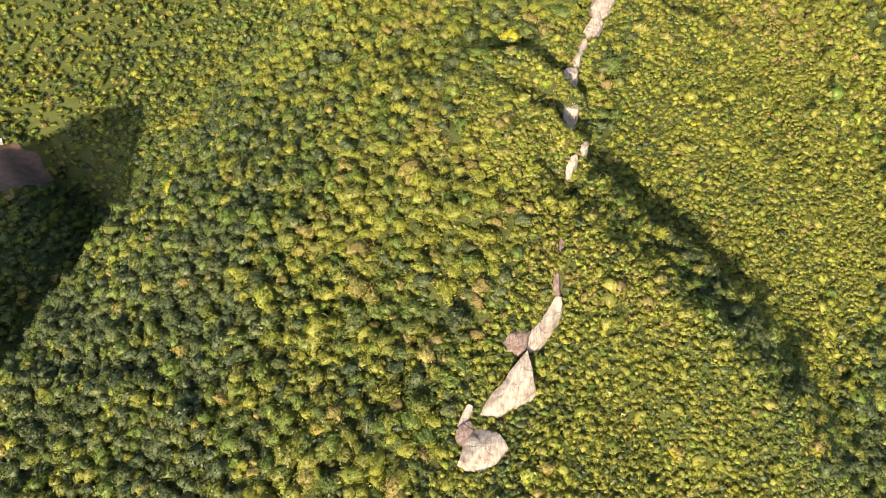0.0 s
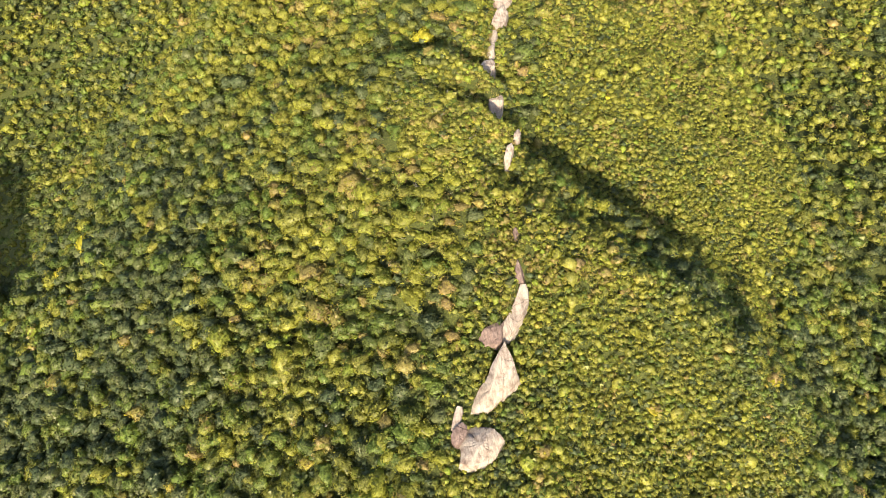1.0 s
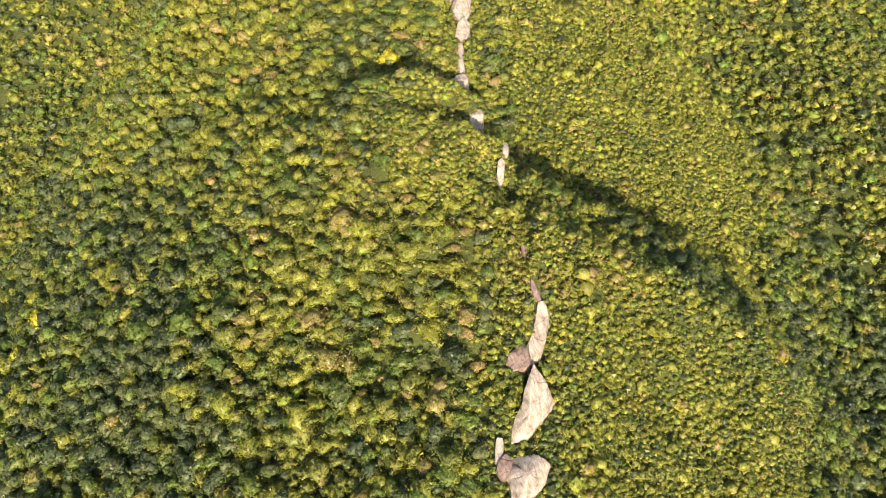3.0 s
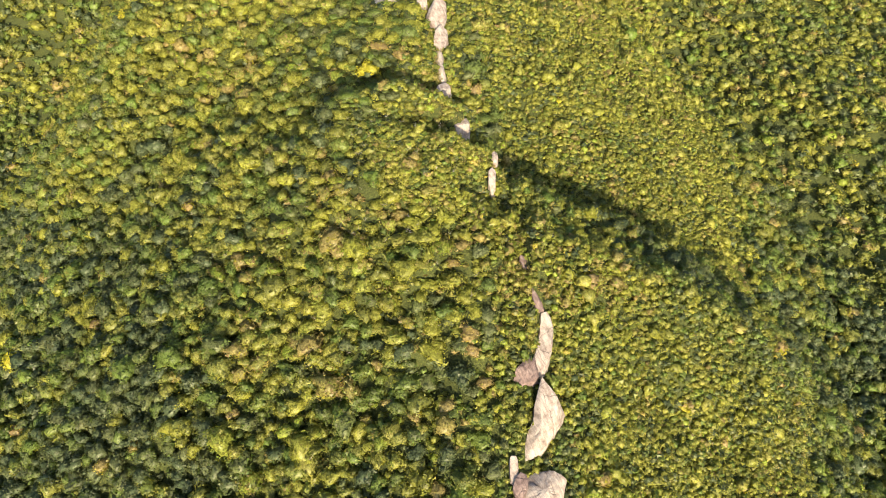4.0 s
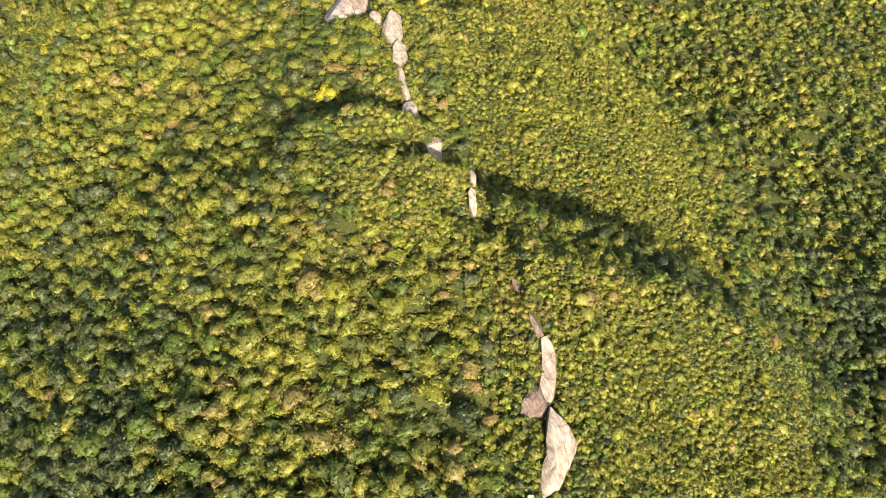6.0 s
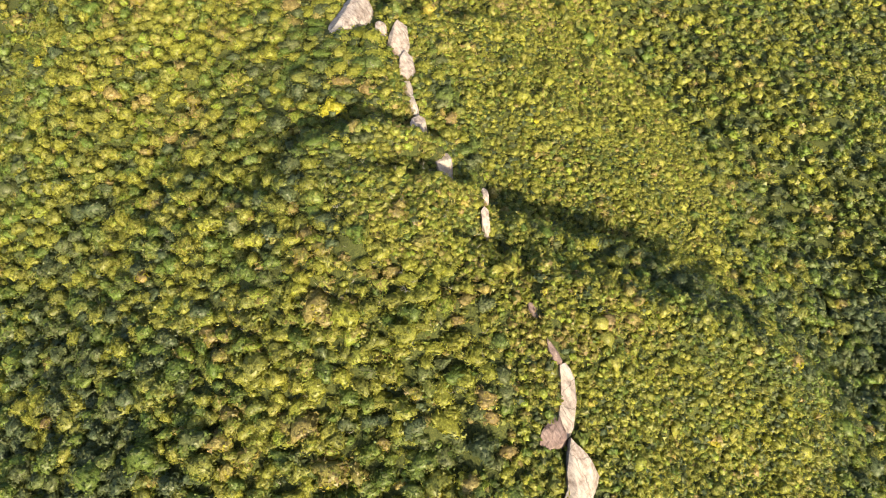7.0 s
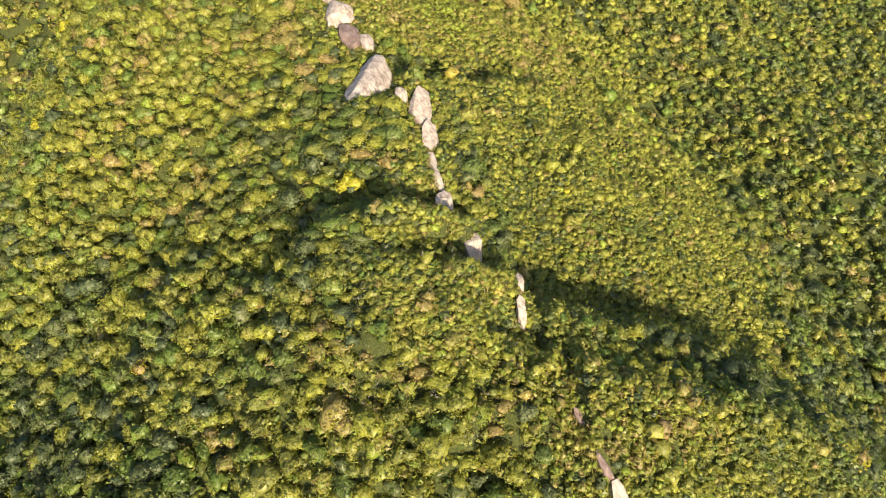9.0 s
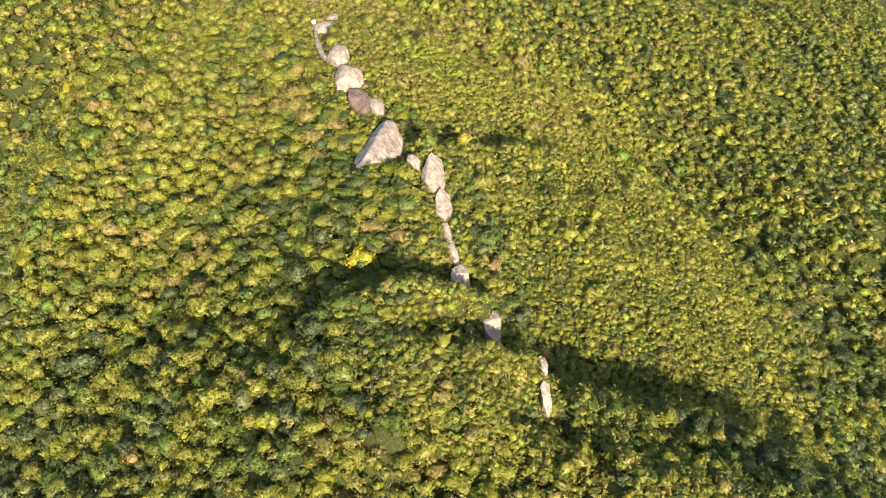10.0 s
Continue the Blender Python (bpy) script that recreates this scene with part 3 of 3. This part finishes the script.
def plant(name, pts, radius, height, tint, shapes, label, category):
    """All the plants of one sort in one mesh."""
    V, L, T, TI = [], [], [], []
    n = 0
    which = rng.integers(0, len(shapes), len(pts))
    zs = land(pts[:, 0], pts[:, 1]) - 0.25
    for k, (v, q, t, shift) in enumerate(shapes):
        i = np.flatnonzero(which == k)
        if not len(i):
            continue
        a = rng.uniform(0, 2 * np.pi, len(i))
        c, s = np.cos(a)[:, None], np.sin(a)[:, None]
        r, h = radius[i][:, None], height[i][:, None]
        vx = (v[None, :, 0] * c - v[None, :, 1] * s) * r + pts[i, 0][:, None]
        vy = (v[None, :, 0] * s + v[None, :, 1] * c) * r + pts[i, 1][:, None]
        vz = v[None, :, 2] * h / 1.45 + zs[i][:, None]
        V.append(np.stack([vx, vy, vz], -1).reshape(-1, 3))
        base = n + np.arange(len(i))[:, None, None] * len(v)
        L.append((q[None] + base).reshape(-1, 3))
        T.append((t[None] + base).reshape(-1, 3))
        TI.append((np.clip(tint[i][:, None] + shift[None], 0.0, 1.0)).ravel())
        n += len(i) * len(v)
    L, T = np.concatenate(L), np.concatenate(T)
    me = mesh_from(name, np.concatenate(V), np.zeros((0, 4), int), np.concatenate([L, T]), [M_LEAF, M_CORE],
                   np.zeros(0), np.concatenate([np.zeros(len(L)), np.ones(len(T))]), np.concatenate(TI), smooth=True)
    return tagged(new(name, me), label, category, kind="stuff")


def tints(p, bias, own=0.22):
    x, y = p[:, 0], p[:, 1]
    t = bias + 0.24 * smooth_noise(x, y, 26, 8.0) + 0.26 * smooth_noise(x, y, 8, 2.0) + rng.normal(scale=own, size=len(p))
    # west slope turns from the sun: leaves darkened to stand for its shade
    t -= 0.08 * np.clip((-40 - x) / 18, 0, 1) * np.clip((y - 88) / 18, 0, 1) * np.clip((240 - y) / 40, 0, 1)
    # dark trees here, their tint lowered further for spur and crest shade
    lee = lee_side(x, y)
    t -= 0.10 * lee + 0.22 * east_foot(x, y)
    # the same shade put into the leaf colour lower on the west slope
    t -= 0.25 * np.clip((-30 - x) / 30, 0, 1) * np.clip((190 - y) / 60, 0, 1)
    # the sun-facing hump's light put into the tint; east scrub slightly lighter
    t += 0.18 * np.exp(-((x + 6) / 32) ** 2 - ((y - 112) / 36) ** 2) + 0.03 * np.clip((x - spine(y)) / 12, 0, 1) * np.clip((y - 150) / 30, 0, 1) * np.clip((240 - x) / 70, 0, 1)
    t -= 0.10 * np.clip((-8 - land(x, y)) / 30, 0, 1) * np.clip((x - 60) / 30, 0, 1) * np.clip((270 - y) / 60, 0, 1)
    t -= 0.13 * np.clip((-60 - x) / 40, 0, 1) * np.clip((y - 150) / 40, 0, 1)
    # lower east slope: darker trees, with the spur's shade put into their tint
    t -= 0.16 * np.clip((x - 50) / 25, 0, 1) * np.clip((105 - y) / 25, 0, 1)
    # lighter northern scrub, its tint also raised for distant haze
    t += 0.20 * np.clip((y - 175) / 40, 0, 1) * np.clip((x + 40) / 30, 0, 1) * np.clip((150 - x) / 40, 0, 1)
    stand = np.exp(-(((x - 77) / 13) ** 2 + ((y - 219) / 17) ** 2) ** 3)
    t = t + stand * (0.79 - t)
    dry = rng.uniform(size=len(p)) < 0.02 * (1 - stand)
    return np.where(dry, rng.uniform(0.85, 1.0, len(p)), np.clip(t, 0.02, 0.90))


def mixed(p, level, soft=0.22):
    """Where woods give way to scrub, unevenly from plant to plant."""
    return woodiness(p) + rng.uniform(-soft, soft, len(p)) > level


# tall trees
p = scatter(-350, 560, 14, 500, 3.3)
p = p[in_reach(p)]
p = p[(near(p) < 270) & clear_of_rock(p, 2.2)]
p = p[mixed(p, 0.42)]
# broad old trees stand among the lesser ones and keep them off
old = scatter(-350, 560, 14, 500, 8.0)
old = old[in_reach(old)]
old = old[(near(old) < 270) & (woodiness(old) > 0.6) & clear_of_rock(old, 4.0) & (rng.uniform(size=len(old)) < 0.42)]
rad = rng.uniform(2.3, 3.5, len(old))
free = np.ones(len(p), bool)
for (x, y), r in zip(old, rad):
    free &= np.hypot(p[:, 0] - x, p[:, 1] - y) > 0.85 * r
p = p[free]
plant("old_forest_trees", old, rad, rad * rng.uniform(1.1, 1.5, len(old)) + 0.6, tints(old, 0.40), GIANTS, "broad rounded crowns of old trees in the forest", "forest")
rad = rng.uniform(1.6, 3.0, len(p)) * (1 + 0.4 * (rng.uniform(size=len(p)) < 0.14))
rad *= 0.72 + 0.28 * np.clip(woodiness(p) / 0.9, 0, 1)
tall = rad * rng.uniform(0.95, 1.3, len(p)) + rng.uniform(0, 1.6, len(p))
# trees near the crest made lower, as by wind, to lessen their shade
tall *= 1 - 0.28 * np.exp(-((p[:, 0] - spine(p[:, 1]) + 14) / 26) ** 2)
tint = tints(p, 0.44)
# the trees that stand nearest to the crest rocks are things of their own
gap = np.abs(p[:, 0] - spine(p[:, 1])) + np.where((p[:, 1] < 44) | (p[:, 1] > 232), 500, 0)
own = np.argsort(gap)[:296]
rest = np.ones(len(p), bool)
rest[own] = False
upper = rest & (near(p) < 190)
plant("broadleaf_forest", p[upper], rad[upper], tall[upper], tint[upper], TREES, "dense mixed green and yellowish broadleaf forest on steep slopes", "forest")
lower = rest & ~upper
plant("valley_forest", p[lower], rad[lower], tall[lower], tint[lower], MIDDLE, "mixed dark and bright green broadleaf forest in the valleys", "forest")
OWN = [(p[i, 0], p[i, 1], rad[i], tall[i], tint[i]) for i in own]
# scrub
p = scatter(-350, 560, 14, 500, 1.4)
p = p[in_reach(p)]
p = p[(near(p) < 250) & clear_of_rock(p, 1.2)]
p = p[~mixed(p, 0.42)]
p = p[rng.uniform(size=len(p)) > 0.04]
nearby = len(p)
out = scatter(14, 268, 114, 346, 2.7)
out = out[in_reach(out)]
out = out[(near(out) >= 250) & (near(out) < 310) & (woodiness(out) <= 0.42)]
p = np.concatenate([p, out])
rad = rng.uniform(0.8, 1.5, len(p)) * (1 + 0.3 * smooth_noise(p[:, 0], p[:, 1], 9, 5.0)) * (1 + 0.9 * (rng.uniform(size=len(p)) < 0.05))
rad[nearby:] *= 1.9
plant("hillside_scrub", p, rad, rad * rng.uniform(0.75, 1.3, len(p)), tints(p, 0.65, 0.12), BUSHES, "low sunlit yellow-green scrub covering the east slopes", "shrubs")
# undergrowth between the trees
p = scatter(-350, 560, 14, 500, 2.35)
p = p[in_reach(p)]
p = p[(near(p) < 270) & (woodiness(p) > np.where(near(p) < 200, -0.5, 0.1)) & clear_of_rock(p, 0.6)]
rad = rng.uniform(1.2, 1.9, len(p))
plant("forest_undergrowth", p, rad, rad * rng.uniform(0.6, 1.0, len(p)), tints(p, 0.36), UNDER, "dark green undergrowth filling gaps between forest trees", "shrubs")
# low bushes that hug the rocks
p = scatter(-5, 80, 40, 285, 1.3)
p = p[clear_of_rock(p, 0.1) & ~clear_of_rock(p, 2.2)]
heath = scatter(6, 40, 112, 158, 1.5)
heath = heath[clear_of_rock(heath, 0.3)]
p = np.concatenate([p, heath])
rad = rng.uniform(0.6, 1.0, len(p))
rad[-len(heath):] *= 1.4
plant("crest_bushes", p, rad, rad * rng.uniform(0.75, 1.1, len(p)), tints(p, 0.56), LOW, "low olive bushes hugging the crest boulders", "shrubs")
# far woods
p = scatter(-350, 640, 14, 500, 4.8)
p = p[in_reach(p)]
w = woodiness(p)
p = p[((near(p) >= 270) & (w > 0.42)) | ((near(p) >= np.where((p[:, 0] > 20) & (p[:, 0] < 260) & (p[:, 1] < 340) & (p[:, 1] > 120), 310, 250)) & (w <= 0.42))]
south = scatter(-110, 120, -34, 20, 4.8)
p = np.concatenate([p, south[~in_reach(south)]])
rad = rng.uniform(2.1, 3.5, len(p)) * (1 + 0.4 * (rng.uniform(size=len(p)) < 0.18))
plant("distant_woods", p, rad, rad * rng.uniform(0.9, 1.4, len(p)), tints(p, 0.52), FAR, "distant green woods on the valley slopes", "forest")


# single trees
def trunk_mesh():
    bm = bmesh.new()

    def limb(a, b, r0, r1, n=6):
        a, b = Vector(a), Vector(b)
        turn = (b - a).to_track_quat("Z", "Y")
        rings = []
        for c, r in ((a, r0), ((a + b) / 2 + Vector((0.03, 0.02, 0)), (r0 + r1) * 0.5), (b, r1)):
            rings.append([bm.verts.new(c + turn @ Vector((math.cos(k * 6.2832 / n) * r, math.sin(k * 6.2832 / n) * r, 0))) for k in range(n)])
        for u, v in zip(rings, rings[1:]):
            for k in range(n):
                bm.faces.new((u[k], u[(k + 1) % n], v[(k + 1) % n], v[k]))
        bm.faces.new(rings[-1])

    limb((0, 0, -0.3), (0.02, 0, 0.75), 0.075, 0.05)
    for k in range(4):
        a = k * 1.57 + 0.4
        limb((0, 0, 0.45 + 0.08 * k), (0.42 * math.cos(a), 0.42 * math.sin(a), 0.85 + 0.05 * k), 0.035, 0.014, 5)
    me = bpy.data.meshes.new("trunk")
    bm.to_mesh(me)
    bm.free()
    me.materials.append(M_BARK)
    return me


SORTS = [(0.12, "dark green broadleaf tree beside the rocky crest"), (0.30, "mid-green broadleaf tree beside the rocky crest"),
         (0.57, "yellow-green broadleaf tree beside the rocky crest"), (0.89, "olive-brown leaved tree beside the rocky crest"),
         (1.05, "bright yellow flowering tree standing out of green forest")]
TRUNK = trunk_mesh()
patterns = {}


def single_tree(x, y, r, h, sort, k):
    m = pose(x, y, float(land(x, y)) - 0.3, 0, 0, (k * 67) % 360) @ Matrix.Diagonal((r, r, h / 1.45, 1))
    key = (sort, k % 5)
    if key in patterns:
        return copy_thing(patterns[key], m @ Matrix.Diagonal([1 / c for c in patterns[key].scale] + [1]))
    v, leaf, core, _ = TREES[(sort * 5 + k) % len(TREES)]
    me = mesh_from("crown", v, np.zeros((0, 4), int), np.concatenate([leaf, core]), [SORT_LEAF[sort], SORT_CORE[sort]],
                   np.zeros(0), np.concatenate([np.zeros(len(leaf)), np.ones(len(core))]), smooth=True)
    root = tagged(new("broadleaf_tree"), SORTS[sort][1], "tree", "trees along the crest")
    new("trunk", TRUNK).parent = root
    new("crown", me).parent = root
    patterns[key] = copy_thing(root, m)
    for o in (*root.children, root):
        bpy.data.objects.remove(o)
    return patterns[key]


SORT_LEAF = [leaf_material("tree_leaves", t, grain=10.0) for t, _ in SORTS]
SORT_CORE = [leaf_material("tree_crown_leaves", t, bump=1.0, grain=10.0, thin=0.12) for t, _ in SORTS]
for k, (x, y, r, h, t) in enumerate(OWN):
    single_tree(x, y, r, h, 0 if t < 0.22 else 1 if t < 0.44 else 2 if t < 0.76 else 3, k)
for k, (x, y, r, h) in enumerate([(18.6, 160.0, 3.3, 4.6), (-96.0, 166.0, 3.4, 5.0), (-104.0, 158.0, 2.6, 4.0), (-11.0, 313.0, 3.6, 5.2), (-33.0, 262.5, 3.0, 4.6), (-121.0, 177.0, 2.6, 4.2), (-118.5, 170.5, 2.2, 3.6), (-127.0, 166.5, 2.4, 3.8), (-131.0, 150.0, 2.6, 4.0), (-129.0, 139.0, 2.2, 3.4)]):
    single_tree(x, y, r, h, 4, k)


# ---- grass and twigs on the crest ----
def tufts(name, spots, n, label, blade=(0.5, 1.1)):
    """Clumps of grass blades round each spot."""
    V, TI = [], []
    for sx, sy, a, b, h in spots:
        for _ in range(n):
            u, v = rng.normal(scale=0.5) * a, rng.normal(scale=0.5) * b
            x, y = sx + u * math.cos(h) - v * math.sin(h), sy + u * math.sin(h) + v * math.cos(h)
            z = float(land(x, y))
            tv = float(np.clip(rng.normal(0.5, 0.25), 0, 1))
            for _ in range(9):
                w = rng.uniform(0, 6.283)
                c = Vector((x + rng.normal(scale=0.22), y + rng.normal(scale=0.22), z - 0.05))
                ln = rng.uniform(*blade)
                side = Vector((math.cos(w + 1.57), math.sin(w + 1.57), 0)) * 0.06
                tip = c + Vector((math.cos(w) * ln * 0.5, math.sin(w) * ln * 0.5, ln * 0.85))
                V += [c - side, c + side, tip]
                TI += [tv] * 3
    V = np.array([v[:] for v in V])
    T = np.arange(len(V)).reshape(-1, 3)
    me = mesh_from(name, V, np.zeros((0, 4), int), T, [M_GRASS], np.zeros(0), np.zeros(len(T)), np.array(TI))
    return tagged(new(name, me), label, "grass", kind="stuff")


tufts("ridge_grass", [(19.5, 81.0, 6, 2.6, 0.85), (29.5, 121.5, 5, 2.2, 2.4), (28.0, 139.0, 8, 2.6, 2.4), (33.5, 150.5, 6, 2.2, 1.2), (38.0, 158.5, 6, 1.8, 0.9), (24.5, 91.5, 4, 1.6, 1.3), (44.0, 199.5, 3, 3, 0)], 170, "dry golden-green grass tufts on crest ledges")


def twigs(name, pts, label):
    V, T = [], []
    for x, y, z in pts:
        for _ in range(4):
            a, el, ln = rng.uniform(0, 6.283), rng.uniform(0.1, 1.0), rng.uniform(0.5, 1.3)
            way = Vector((math.cos(a) * math.cos(el), math.sin(a) * math.cos(el), math.sin(el)))
            side = way.cross(Vector((0, 0, 1))).normalized()
            up = side.cross(way)
            c = Vector((x, y, z))
            n = len(V)
            for k in range(3):
                q = side * math.cos(k * 2.094) + up * math.sin(k * 2.094)
                V += [c + q * 0.024, c + way * ln + q * 0.009]
            for k in range(3):
                i0, i1 = n + 2 * k, n + 2 * ((k + 1) % 3)
                T += [(i0, i1, i0 + 1), (i1, i1 + 1, i0 + 1)]
    me = mesh_from(name, np.array([v[:] for v in V]), np.zeros((0, 4), int), np.array(T), [M_DEAD], np.zeros(0), np.zeros(len(T)))
    return tagged(new(name, me), label, "branches", kind="stuff")


tp = np.concatenate([rng.uniform((-45, 60), (35, 190), (90, 2)), rng.uniform((-5, 98), (26, 140), (45, 2))])
tp = tp[clear_of_rock(tp, 1.0)]
twigs("bare_branches", [(x, y, float(land(x, y)) + rng.uniform(1.6, 3.4)) for x, y in tp], "bleached bare branches poking out of the canopy")


# ---- marker on the summit rock ----
def box(name, size, at, material, parent, bevel=0.02, label=""):
    bm = bmesh.new()
    bmesh.ops.create_cube(bm, size=1.0)
    for v in bm.verts:
        v.co = Vector((v.co.x * size[0], v.co.y * size[1], v.co.z * size[2])) + Vector(at)
    bmesh.ops.bevel(bm, geom=bm.edges[:], offset=bevel, segments=1, affect="EDGES")
    return part(name, bm, material, parent, label)


marker = tagged(new("summit_marker"), "small white painted concrete marker at the rock edge", "marker")
marker.matrix_world = pose(55.6, 251.6, float(land(55.6, 251.6)) + 1.0, 0, 0, 30)
box("plinth", (1.3, 1.0, 2.4), (0, 0, -0.6), M_ROCK_DARK, marker, 0.05)
box("block", (1.0, 0.8, 0.9), (0, 0, 1.0), M_WHITE, marker, 0.06)
box("cap", (1.15, 0.95, 0.15), (0, 0, 1.5), M_WHITE, marker, 0.04)

# ---- clearing and shed in the western valley ----
a = np.linspace(0, 2 * np.pi, 41)[:-1]
rings = [(k / 8, 1 + 0.12 * np.sin(3 * a + 1) + 0.08 * np.sin(7 * a)) for k in range(1, 9)]
cx, cy = -250.0, 274.0
V = [(cx, cy)] + [(cx + 16 * k * w[i] * math.cos(a[i]), cy + 27 * k * w[i] * math.sin(a[i])) for k, w in rings for i in range(40)]
V = np.array(V)
V = np.column_stack([V, land(V[:, 0], V[:, 1]) + 0.25])
T = [(0, 1 + i, 1 + (i + 1) % 40) for i in range(40)]
Q = [(1 + r * 40 + i, 1 + (r + 1) * 40 + i, 1 + (r + 1) * 40 + (i + 1) % 40, 1 + r * 40 + (i + 1) % 40) for r in range(7) for i in range(40)]
tagged(new("clearing", mesh_from("clearing", V, np.array(Q), np.array(T), [M_SOIL], np.zeros(len(Q)), np.zeros(len(T)), smooth=True)), "bare brown earth clearing on the valley floor", "ground", kind="structure")
shed = tagged(new("shed"), "small valley shed with a pale metal roof", "shed")
shed.matrix_world = pose(-262.5, 297.5, float(land(-262.5, 297.5)), 0, 0, 25)
box("wall", (4.6, 3.4, 2.4), (0, 0, 1.0), M_ROCK, shed, 0.03)
for sgn in (-1, 1):
    bm = bmesh.new()
    bmesh.ops.create_cube(bm, size=1.0)
    for v in bm.verts:
        v.co = Vector((v.co.x * 5.2, v.co.y * 2.2, v.co.z * 0.1))
    bm.transform(pose(0, sgn * 1.0, 2.5, -sgn * 20, 0, 0))
    part("roof_panel", bm, M_WHITE, shed)
